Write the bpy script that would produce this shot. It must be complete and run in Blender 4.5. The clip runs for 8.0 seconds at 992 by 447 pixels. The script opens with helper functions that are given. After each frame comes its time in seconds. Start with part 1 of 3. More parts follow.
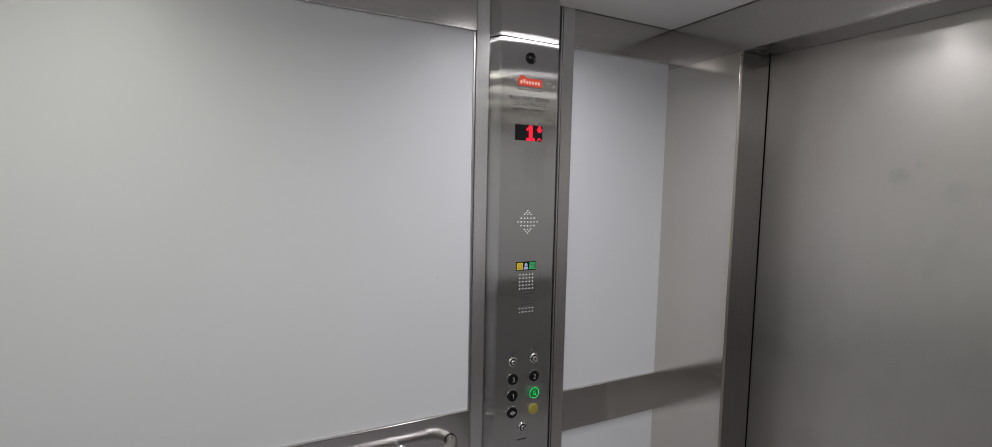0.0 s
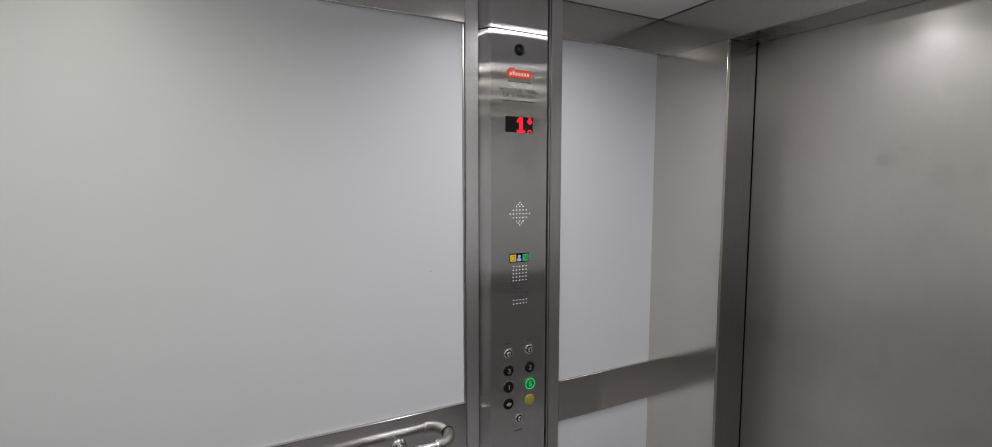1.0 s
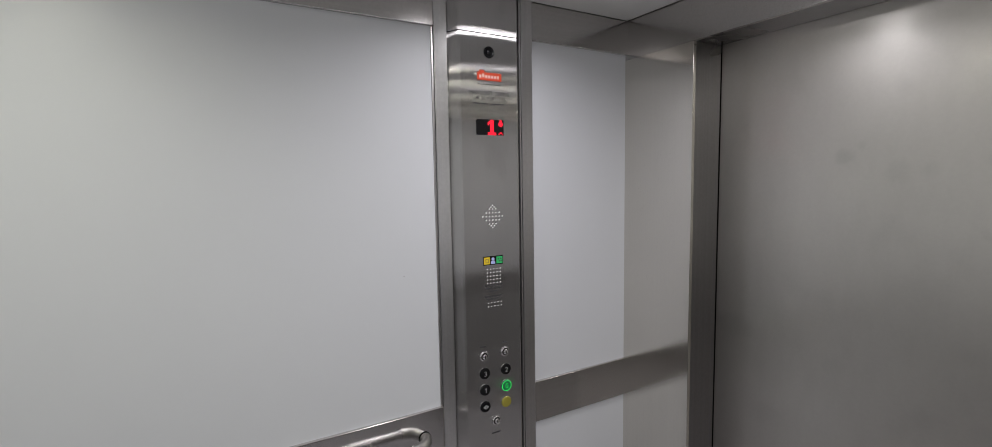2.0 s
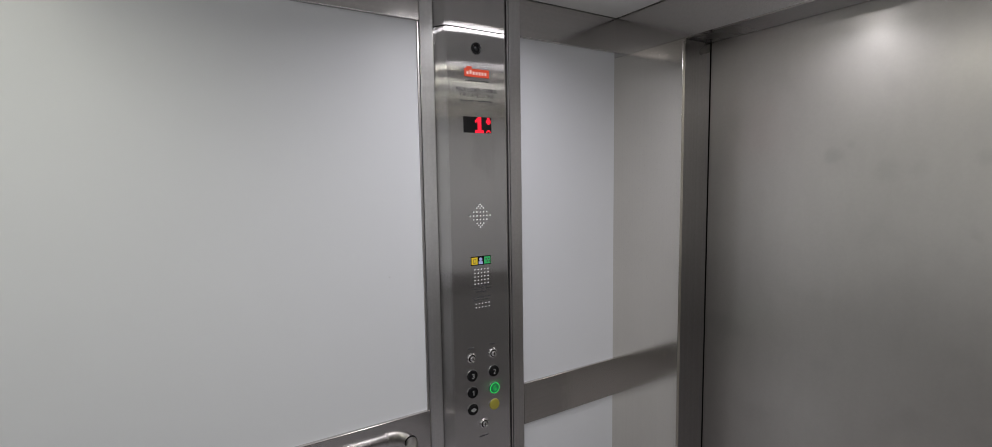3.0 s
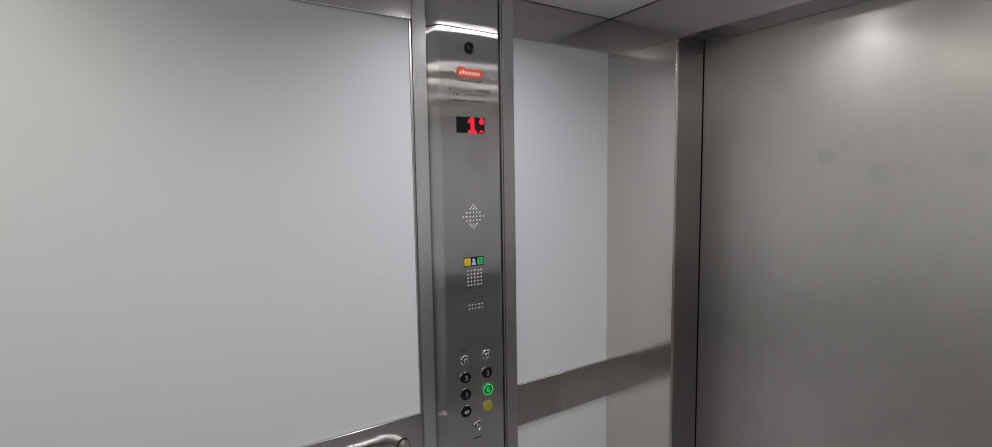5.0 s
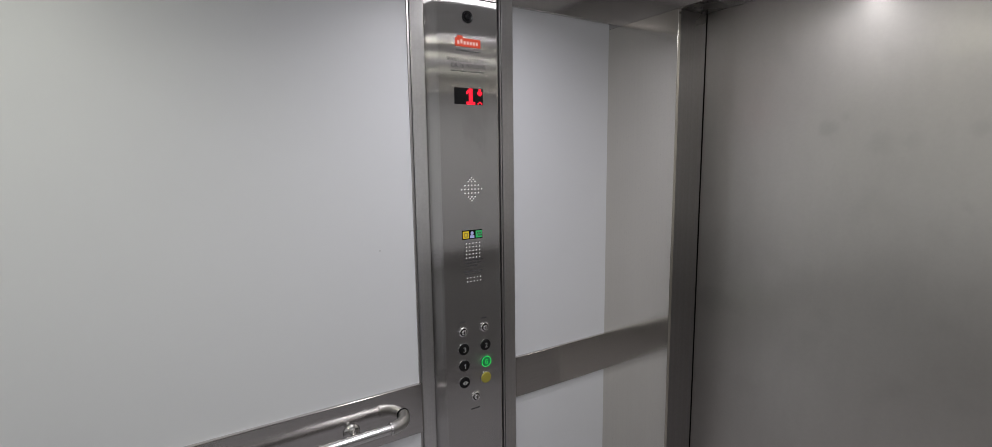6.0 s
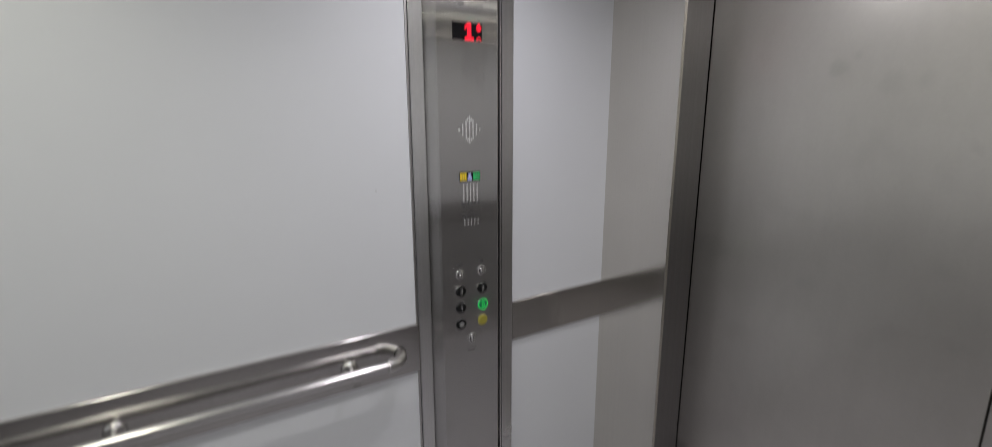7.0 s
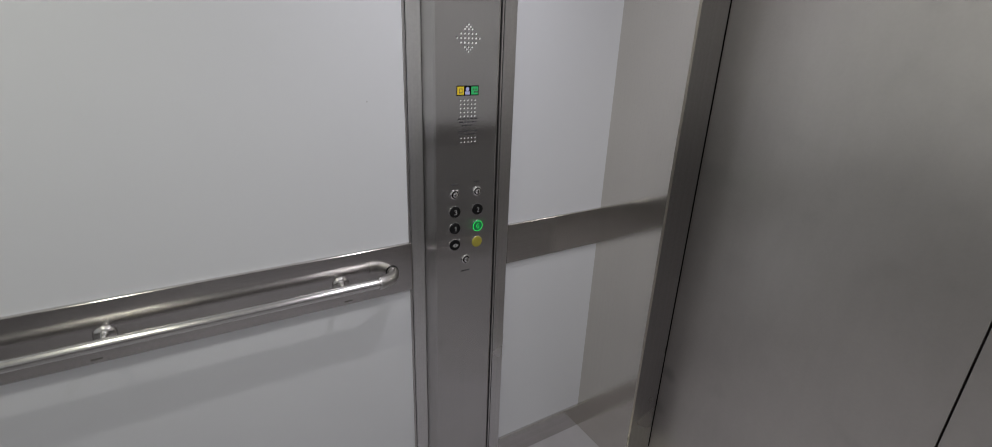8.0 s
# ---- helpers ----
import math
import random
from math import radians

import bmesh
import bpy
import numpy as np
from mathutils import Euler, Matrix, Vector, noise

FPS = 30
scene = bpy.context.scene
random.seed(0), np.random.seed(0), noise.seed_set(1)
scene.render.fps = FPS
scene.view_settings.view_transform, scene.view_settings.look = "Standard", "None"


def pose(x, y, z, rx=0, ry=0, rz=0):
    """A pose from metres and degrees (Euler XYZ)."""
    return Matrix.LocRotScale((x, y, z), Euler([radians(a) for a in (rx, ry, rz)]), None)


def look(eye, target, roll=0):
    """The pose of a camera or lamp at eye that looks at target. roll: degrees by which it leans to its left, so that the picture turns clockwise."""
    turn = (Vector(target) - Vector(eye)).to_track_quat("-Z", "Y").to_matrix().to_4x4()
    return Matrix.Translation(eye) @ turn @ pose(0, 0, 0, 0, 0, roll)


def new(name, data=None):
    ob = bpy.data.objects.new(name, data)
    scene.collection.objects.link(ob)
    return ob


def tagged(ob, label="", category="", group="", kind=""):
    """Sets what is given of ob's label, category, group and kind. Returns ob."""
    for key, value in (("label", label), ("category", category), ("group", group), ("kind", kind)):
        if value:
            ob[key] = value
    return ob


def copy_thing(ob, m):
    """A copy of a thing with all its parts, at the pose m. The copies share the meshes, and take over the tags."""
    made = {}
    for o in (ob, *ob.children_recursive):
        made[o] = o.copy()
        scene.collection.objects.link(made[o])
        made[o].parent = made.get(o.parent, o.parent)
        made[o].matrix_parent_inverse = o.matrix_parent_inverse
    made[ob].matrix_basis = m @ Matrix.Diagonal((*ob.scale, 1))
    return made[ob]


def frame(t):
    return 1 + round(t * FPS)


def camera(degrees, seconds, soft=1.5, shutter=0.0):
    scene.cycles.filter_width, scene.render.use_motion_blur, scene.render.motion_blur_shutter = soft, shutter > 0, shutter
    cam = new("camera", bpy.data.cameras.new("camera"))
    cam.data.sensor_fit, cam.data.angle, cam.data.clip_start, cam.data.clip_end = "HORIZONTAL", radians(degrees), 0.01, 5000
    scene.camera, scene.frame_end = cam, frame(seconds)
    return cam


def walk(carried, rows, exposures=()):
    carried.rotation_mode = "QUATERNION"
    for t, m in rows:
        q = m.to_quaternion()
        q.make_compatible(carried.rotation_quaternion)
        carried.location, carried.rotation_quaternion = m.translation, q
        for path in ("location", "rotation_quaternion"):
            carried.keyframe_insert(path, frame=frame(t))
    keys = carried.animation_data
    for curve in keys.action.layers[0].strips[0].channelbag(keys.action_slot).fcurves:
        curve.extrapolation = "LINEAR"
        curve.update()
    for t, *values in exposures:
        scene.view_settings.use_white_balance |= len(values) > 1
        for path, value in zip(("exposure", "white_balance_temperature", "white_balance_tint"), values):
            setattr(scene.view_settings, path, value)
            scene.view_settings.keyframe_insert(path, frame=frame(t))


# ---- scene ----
cam = camera(90.7, 8.0, soft=0.5, shutter=0.6)
PATH = [
    (0, (1.31, -1.331, 1.686), (-0.473, -0.437, 1.528), 1.2),
    (0.5, (1.318, -1.326, 1.68), (-0.461, -0.425, 1.52), 0.5),
    (1, (1.313, -1.33, 1.677), (-0.455, -0.412, 1.501), 0),
    (1.5, (1.311, -1.323, 1.682), (-0.432, -0.359, 1.498), -0.6),
    (2, (1.316, -1.317, 1.689), (-0.407, -0.318, 1.507), -1),
    (3.5, (1.287, -1.298, 1.685), (-0.403, -0.245, 1.501), -0.8),
    (4, (1.289, -1.304, 1.685), (-0.394, -0.238, 1.506), -0.8),
    (4.5, (1.284, -1.309, 1.693), (-0.396, -0.239, 1.519), -0.8),
    (4.7, (1.291, -1.302, 1.691), (-0.396, -0.242, 1.525), -0.913),
    (5.8, (1.283, -1.289, 1.668), (-0.396, -0.235, 1.409), -0.887),
    (6, (1.29, -1.289, 1.665), (-0.39, -0.237, 1.401), -0.8),
    (6.5, (1.289, -1.287, 1.665), (-0.389, -0.234, 1.386), -0.7),
    (6.8, (1.301, -1.276, 1.633), (-0.383, -0.242, 1.327), -0.6),
    (7, (1.287, -1.277, 1.614), (-0.371, -0.244, 1.186), -0.1),
    (7.2, (1.299, -1.242, 1.621), (-0.349, -0.253, 1.066), 0.42),
    (7.5, (1.284, -1.249, 1.598), (-0.331, -0.25, 0.969), 1.1),
    (8, (1.261, -1.236, 1.58), (-0.331, -0.254, 0.872), 2.1),
]
walk(cam, [(t, look(eye, target, roll)) for t, eye, target, roll in PATH], [(0, 0.0), (6.5, 0.0), (7.2, -0.03), (8, -0.06)])

# ---------------------------------------------------------------- light
world = bpy.data.worlds.new("shaft_dark")
world.use_nodes = True
world.node_tree.nodes["Background"].inputs[0].default_value = (0.02, 0.02, 0.022, 1)
world.node_tree.nodes["Background"].inputs[1].default_value = 0.2
scene.world = world

# The lift car: door wall at y = 0, control wall at x = 0.
FLOOR = -0.010
CAR_W, CAR_D, CEIL = 2.07, 2.28, 2.237
LAMPS = [(x, y) for x in (0.45, 1.035, 1.62) for y in (-0.617, -1.67)]
# The row by the door has cooler lamps than the older, dimmer row behind it.
LAMP_TONE = {-0.617: (2.98, (1.0, 0.976, 1.015)), -1.67: (1.80, (1.0, 0.998, 0.87))}
LAMP_SPREAD = 154
for lx, ly in LAMPS:
    watts, tone = LAMP_TONE[ly]
    data = bpy.data.lights.new("downlight_lamp", "AREA")
    data.shape, data.size, data.energy, data.spread = "DISK", 0.032, watts, radians(LAMP_SPREAD)
    data.color = tone
    new("downlight_lamp", data).matrix_world = pose(lx, ly, CEIL - 0.0135)


# ---------------------------------------------------------------- materials
def nodes_of(name):
    m = bpy.data.materials.new(name)
    m.use_nodes = True
    t = m.node_tree
    return m, t, t.nodes["Principled BSDF"]


def noise_node(t, scale, stretch=(1, 1, 1), detail=3.0):
    co = t.nodes.new("ShaderNodeTexCoord")
    mp = t.nodes.new("ShaderNodeMapping")
    mp.inputs["Scale"].default_value = stretch
    n = t.nodes.new("ShaderNodeTexNoise")
    n.inputs["Scale"].default_value, n.inputs["Detail"].default_value = scale, detail
    t.links.new(co.outputs["Object"], mp.inputs["Vector"])
    t.links.new(mp.outputs["Vector"], n.inputs["Vector"])
    return n


def ramp(t, source, low, high, a=0.15, b=0.85):
    r = t.nodes.new("ShaderNodeMapRange")
    r.inputs["From Min"].default_value, r.inputs["From Max"].default_value = a, b
    r.inputs["To Min"].default_value, r.inputs["To Max"].default_value = low, high
    r.interpolation_type = "SMOOTHSTEP"
    t.links.new(source.outputs["Fac"], r.inputs["Value"])
    return r


def tint(t, source, c1, c2, a=0.15, b=0.85):
    r = t.nodes.new("ShaderNodeValToRGB")
    r.color_ramp.interpolation = "EASE"
    r.color_ramp.elements[0].position, r.color_ramp.elements[1].position = a, b
    r.color_ramp.elements[0].color, r.color_ramp.elements[1].color = (*c1, 1), (*c2, 1)
    t.links.new(source.outputs["Fac"], r.inputs["Fac"])
    return r


def steel(name, color, rough, aniso=0.0, turn=0.0, grain=(1, 1, 60), wear=0.05, bump=0.0, smudge=0.0, lines=0.03, glint=0.0, prints=()):
    """Brushed stainless steel; grain is the stretch of the brush lines."""
    m, t, p = nodes_of(name)
    p.inputs["Metallic"].default_value = 1
    big = noise_node(t, 2.6, detail=2)
    dark = tuple(c * (1 - wear) for c in color)
    light = tuple(min(1, c * (1 + wear)) for c in color)
    body = tint(t, big, dark, light).outputs["Color"]
    if smudge:
        spots = ramp(t, noise_node(t, 7.0, detail=1), 1.0, 1.0 - smudge, 0.58, 0.80)
        mul = t.nodes.new("ShaderNodeVectorMath")
        mul.operation = "SCALE"
        t.links.new(body, mul.inputs[0])
        t.links.new(spots.outputs["Result"], mul.inputs["Scale"])
        body = mul.outputs[0]
    for x, z, size, depth in prints:
        co = t.nodes.new("ShaderNodeTexCoord")
        warp = t.nodes.new("ShaderNodeVectorMath")
        warp.operation = "MULTIPLY_ADD"
        blur = noise_node(t, 16.0, detail=3)
        warp.inputs[1].default_value = (0.05, 0.0, 0.05)
        t.links.new(blur.outputs["Color"], warp.inputs[0])
        t.links.new(co.outputs["Object"], warp.inputs[2])
        gap = t.nodes.new("ShaderNodeVectorMath")
        gap.operation = "DISTANCE"
        gap.inputs[1].default_value = (x + 0.025, DOOR_Y, z + 0.025)
        t.links.new(warp.outputs[0], gap.inputs[0])
        fade = t.nodes.new("ShaderNodeMapRange")
        fade.interpolation_type = "SMOOTHSTEP"
        for key, value in (("From Min", size * 0.15), ("From Max", size), ("To Min", 1.0 - depth), ("To Max", 1.0)):
            fade.inputs[key].default_value = value
        t.links.new(gap.outputs["Value"], fade.inputs["Value"])
        mul = t.nodes.new("ShaderNodeVectorMath")
        mul.operation = "SCALE"
        t.links.new(body, mul.inputs[0])
        t.links.new(fade.outputs["Result"], mul.inputs["Scale"])
        body = mul.outputs[0]
    if lines:
        streak = noise_node(t, 2.2, grain, 2)
        mottle = noise_node(t, 120, (1, 1, 1), 2)
        for n, depth in ((streak, lines), (mottle, lines * 0.8)):
            mul = t.nodes.new("ShaderNodeVectorMath")
            mul.operation = "SCALE"
            t.links.new(body, mul.inputs[0])
            t.links.new(ramp(t, n, 1.0 + depth, 1.0 - depth, 0.3, 0.7).outputs["Result"], mul.inputs["Scale"])
            body = mul.outputs[0]
    if glint:
        sharp = t.nodes.new("ShaderNodeBsdfAnisotropic")
        sharp.inputs["Roughness"].default_value = 0.20
        both = t.nodes.new("ShaderNodeMixShader")
        both.inputs[0].default_value = glint
        t.links.new(body, sharp.inputs["Color"])
        t.links.new(p.outputs[0], both.inputs[1])
        t.links.new(sharp.outputs[0], both.inputs[2])
        t.links.new(both.outputs[0], t.nodes["Material Output"].inputs["Surface"])
    t.links.new(body, p.inputs["Base Color"])
    smear = noise_node(t, 4.5, detail=2)
    t.links.new(ramp(t, smear, rough - 0.012, rough + 0.024).outputs["Result"], p.inputs["Roughness"])
    if bump:
        fine = noise_node(t, 14, grain, 4)
        b = t.nodes.new("ShaderNodeBump")
        b.inputs["Strength"].default_value, b.inputs["Distance"].default_value = bump, 0.001
        t.links.new(fine.outputs["Fac"], b.inputs["Height"])
        t.links.new(b.outputs["Normal"], p.inputs["Normal"])
    if aniso:
        p.inputs["Anisotropic"].default_value, p.inputs["Anisotropic Rotation"].default_value = aniso, turn
        tan = t.nodes.new("ShaderNodeTangent")
        tan.direction_type = "UV_MAP"
        t.links.new(tan.outputs["Tangent"], p.inputs["Tangent"])
    return m


def brushed_sheet(name, color, rough, pull, grain, wear=0.05, lines=0.02):
    """Directional satin sheet: gloss pulled out by `pull` across the brush lines."""
    m, t, p = nodes_of(name)
    t.nodes.remove(p)
    g = t.nodes.new("ShaderNodeBsdfAnisotropic")
    g.distribution = "BECKMANN"
    body = tint(t, noise_node(t, 2.6, detail=2), tuple(c * (1 - wear) for c in color), tuple(c * (1 + wear) for c in color)).outputs["Color"]
    for n, depth in ((noise_node(t, 2.2, grain, 2), lines), (noise_node(t, 120, (1, 1, 1), 2), lines * 0.7)):
        mul = t.nodes.new("ShaderNodeVectorMath")
        mul.operation = "SCALE"
        t.links.new(body, mul.inputs[0])
        t.links.new(ramp(t, n, 1.0 + depth, 1.0 - depth, 0.3, 0.7).outputs["Result"], mul.inputs["Scale"])
        body = mul.outputs[0]
    grime = t.nodes.new("ShaderNodeVectorMath")
    grime.operation = "SCALE"
    t.links.new(body, grime.inputs[0])
    t.links.new(ramp(t, noise_node(t, 11.0, (1, 1, 0.45), 4), 1.0, 0.90, 0.56, 0.76).outputs["Result"], grime.inputs["Scale"])
    t.links.new(grime.outputs[0], g.inputs["Color"])
    t.links.new(ramp(t, noise_node(t, 4.5, detail=2), rough - 0.01, rough + 0.02).outputs["Result"], g.inputs["Roughness"])
    g.inputs["Anisotropy"].default_value = -pull
    tan = t.nodes.new("ShaderNodeTangent")
    tan.direction_type = "UV_MAP"
    t.links.new(tan.outputs["Tangent"], g.inputs["Tangent"])
    t.links.new(g.outputs[0], t.nodes["Material Output"].inputs["Surface"])
    return m


def plain(name, color, rough=0.5, metal=0.0, vary=0.04, scale=6.0, bump=0.0, coat=0.0, shine=0.5):
    m, t, p = nodes_of(name)
    p.inputs["Metallic"].default_value = metal
    n = noise_node(t, scale, detail=5)
    t.links.new(tint(t, n, tuple(c * (1 - vary) for c in color), tuple(min(1, c * (1 + vary)) for c in color)).outputs["Color"], p.inputs["Base Color"])
    g = noise_node(t, scale * 7, detail=4)
    t.links.new(ramp(t, g, rough * 0.9, rough * 1.1).outputs["Result"], p.inputs["Roughness"])
    p.inputs["Coat Weight"].default_value = coat
    p.inputs["Specular IOR Level"].default_value = shine
    if bump:
        b = t.nodes.new("ShaderNodeBump")
        b.inputs["Strength"].default_value, b.inputs["Distance"].default_value = bump, 0.001
        t.links.new(g.outputs["Fac"], b.inputs["Height"])
        t.links.new(b.outputs["Normal"], p.inputs["Normal"])
    return m


def glowing(name, color, strength, base=(0.05, 0.05, 0.05)):
    m, t, p = nodes_of(name)
    p.inputs["Base Color"].default_value = (*base, 1)
    p.inputs["Emission Color"].default_value = (*color, 1)
    p.inputs["Emission Strength"].default_value = strength
    return m


STEEL = (0.622, 0.602, 0.572)
DOOR_Y = 0.138
# Old hand marks on the door leaf: x, z, size, strength
DOOR_PRINTS = ((0.649, 1.732, 0.034, 0.09), (0.693, 1.762, 0.018, 0.06), (0.765, 1.688, 0.042, 0.07), (0.825, 1.697, 0.035, 0.05), (0.949, 1.72, 0.024, 0.07), (0.935, 1.547, 0.022, 0.06), (0.305, 0.42, 0.05, 0.22), (0.295, 0.26, 0.05, 0.14))
M_WHITE = plain("white_laminate", (0.724, 0.738, 0.774), 0.42, vary=0.015, scale=2.0, bump=0.03)
# Made-up facings of unseen walls, toned to dim what the steel reflects.
M_UNSEEN_GREY = plain("unseen_grey_facing", (0.27, 0.268, 0.27), 0.4, vary=0.03)
M_UNSEEN_PALE = plain("unseen_pale_facing", (0.66, 0.66, 0.68), 0.4, vary=0.03)
M_CEIL = plain("ceiling_white_paint", (0.78, 0.78, 0.77), 0.6, vary=0.02)
M_FLOOR = plain("pale_speckled_vinyl", (0.40, 0.39, 0.415), 0.35, vary=0.08, scale=9.0, bump=0.05)
M_DARK = plain("shadow_gap_black", (0.025, 0.024, 0.023), 0.8)
M_BAND = steel("band_steel", (0.58, 0.562, 0.552), 0.17, 0.35, 0.0, (90, 0.3, 90))
M_STILE = steel("stile_steel", (0.66, 0.65, 0.65), 0.28, 0.5, 0.0, (90, 90, 0.3))
M_COP = brushed_sheet("control_panel_steel", (0.632, 0.617, 0.618), 0.255, 0.91, (90, 90, 0.3), wear=0.06, lines=0.02)
M_RETURN = steel("door_return_steel", (0.695, 0.670, 0.624), 0.15, 0.3, 0.0, (90, 90, 0.3), lines=0.012)
M_DOOR = steel("door_steel", STEEL, 0.36, 0.0, 0.0, (14, 14, 4), wear=0.06, smudge=0.07, lines=0.012, glint=0.19, prints=DOOR_PRINTS)
# Dim reflections inside the door recess are put into this steel's colour.
M_JAMB_DIMMED = steel("dimmed_jamb_steel", (0.275, 0.264, 0.266), 0.28, 0.0, 0.0, (90, 90, 0.3))
M_RAIL = steel("handrail_satin_steel", (0.60, 0.59, 0.585), 0.21, 0.0, 0.0, (90, 0.3, 90))
M_BEND = steel("rail_bend_dull_steel", (0.55, 0.54, 0.53), 0.30, 0.0, 0.0, (90, 90, 90))
M_CHROME = plain("polished_chrome", (0.78, 0.78, 0.78), 0.09, 1.0)
M_BLACK = plain("black_plastic", (0.008, 0.008, 0.009), 0.22, vary=0.1, shine=0.25)
M_BLACKGLASS = plain("black_display_window", (0.008, 0.008, 0.009), 0.12, vary=0.1)
M_PRINT = plain("engraved_black_ink", (0.06, 0.058, 0.064), 0.4)
M_WHITEINK = plain("white_numeral_ink", (0.33, 0.33, 0.33), 0.5)
M_RED = plain("orange_red_enamel", (0.72, 0.075, 0.03), 0.4)
M_PALE = plain("pale_enamel_mark", (0.85, 0.62, 0.55), 0.4)
# White that paints the light caught on each hole's lower lip.
M_LIT_LIP = plain("painted_lit_lip", (0.95, 0.95, 0.95), 0.4)
M_YELLOWBTN = plain("yellow_button_plastic", (0.34, 0.30, 0.05), 0.35)
M_TEAL = glowing("lit_green_cap", (0.0, 0.34, 0.10), 0.12, (0.008, 0.04, 0.03))
M_GREENGLOW = glowing("lit_green_ring", (0.01, 0.95, 0.13), 1.1)
M_LED = glowing("red_led", (1.0, 0.006, 0.03), 1.4, (0.02, 0.0, 0.0))
M_YELLOW = glowing("yellow_sign_window", (0.75, 0.55, 0.02), 0.25, (0.6, 0.45, 0.02))
M_VIOLET = glowing("violet_sign_window", (0.35, 0.38, 0.75), 0.25, (0.35, 0.36, 0.6))
M_GREEN = glowing("green_sign_window", (0.02, 0.45, 0.12), 0.25, (0.03, 0.4, 0.12))
M_LENS = glowing("downlight_lens", (1.0, 0.976, 1.0), 22.0, (0.8, 0.8, 0.8))
M_LENS_OLD = glowing("aged_downlight_lens", (1.0, 0.998, 0.84), 44.0, (0.8, 0.8, 0.78))


# ---------------------------------------------------------------- mesh helpers
def box(bm, x0, x1, y0, y1, z0, z1, edge=0.0):
    made = bmesh.ops.create_cube(bm, size=1.0, matrix=Matrix.Translation(((x0 + x1) / 2, (y0 + y1) / 2, (z0 + z1) / 2)) @ Matrix.Diagonal((x1 - x0, y1 - y0, z1 - z0, 1)))
    if edge:
        vs = set(made["verts"])
        bmesh.ops.bevel(bm, geom=[e for e in bm.edges if e.verts[0] in vs and e.verts[1] in vs], offset=edge, segments=3, profile=0.6, affect="EDGES")
    return bm


def boxed(x0, x1, y0, y1, z0, z1, edge=0.0):
    return box(bmesh.new(), x0, x1, y0, y1, z0, z1, edge)


def lathe(bm, profile, axis="x", centre=(0, 0, 0), n=28):
    """Turned shape: profile rows of (distance along the axis, radius)."""
    rings = []
    for d, r in profile:
        ring = []
        for k in range(n):
            a = 2 * math.pi * k / n
            u, v = r * math.cos(a), r * math.sin(a)
            co = {"x": (d, u, v), "y": (u, d, v), "z": (u, v, d)}[axis]
            ring.append(bm.verts.new(Vector(co) + Vector(centre)))
        rings.append(ring)
    for a, b in zip(rings, rings[1:]):
        for k in range(n):
            bm.faces.new((a[k], a[(k + 1) % n], b[(k + 1) % n], b[k]))
    bm.faces.new(rings[0][::-1])
    bm.faces.new(rings[-1])
    bmesh.ops.recalc_face_normals(bm, faces=bm.faces)
    return bm


def tube(path, radius, n=24):
    """Round tube along points that lie in one level plane."""
    bm, rings = bmesh.new(), []
    pts = [Vector(p) for p in path]
    for i, p in enumerate(pts):
        d = (pts[min(i + 1, len(pts) - 1)] - pts[max(i - 1, 0)]).normalized()
        side = d.cross(Vector((0, 0, 1))).normalized()
        rings.append([bm.verts.new(p + radius * (side * math.cos(a) + Vector((0, 0, 1)) * math.sin(a))) for a in (2 * math.pi * k / n for k in range(n))])
    for a, b in zip(rings, rings[1:]):
        for k in range(n):
            bm.faces.new((a[k], a[(k + 1) % n], b[(k + 1) % n], b[k]))
    bm.faces.new(rings[0][::-1])
    bm.faces.new(rings[-1])
    bmesh.ops.recalc_face_normals(bm, faces=bm.faces)
    return bm


def prism(outline, z0, z1):
    """Upright prism over an outline of (x, y)."""
    bm = bmesh.new()
    low = [bm.verts.new((x, y, z0)) for x, y in outline]
    high = [bm.verts.new((x, y, z1)) for x, y in outline]
    for k in range(len(outline)):
        j = (k + 1) % len(outline)
        bm.faces.new((low[k], low[j], high[j], high[k]))
    bm.faces.new(low[::-1])
    bm.faces.new(high)
    bmesh.ops.recalc_face_normals(bm, faces=bm.faces)
    return bm


def lettering(words, height, width, x, y, z):
    """Built-in font on a face that looks along +x, centred at (y, z)."""
    cu = bpy.data.curves.new("words", "FONT")
    cu.body, cu.size, cu.align_x, cu.align_y, cu.extrude = words, 1.0, "CENTER", "CENTER", 0.01
    cu.offset = -0.012
    ob = bpy.data.objects.new("words", cu)
    scene.collection.objects.link(ob)
    bpy.context.view_layer.update()
    me = bpy.data.meshes.new_from_object(ob.evaluated_get(bpy.context.evaluated_depsgraph_get()))
    bm = bmesh.new()
    bm.from_mesh(me)
    xs, ys = [v.co.x for v in bm.verts], [v.co.y for v in bm.verts]
    sx, sy = width / (max(xs) - min(xs)), height / (max(ys) - min(ys))
    cx, cy = (max(xs) + min(xs)) / 2, (max(ys) + min(ys)) / 2
    for v in bm.verts:
        v.co = Vector((x + 0.0004 * (1 if v.co.z > 0 else -1), y + (v.co.x - cx) * sx, z + (v.co.y - cy) * sy))
    bpy.data.objects.remove(ob)
    bpy.data.curves.remove(cu)
    bpy.data.meshes.remove(me)
    return bm


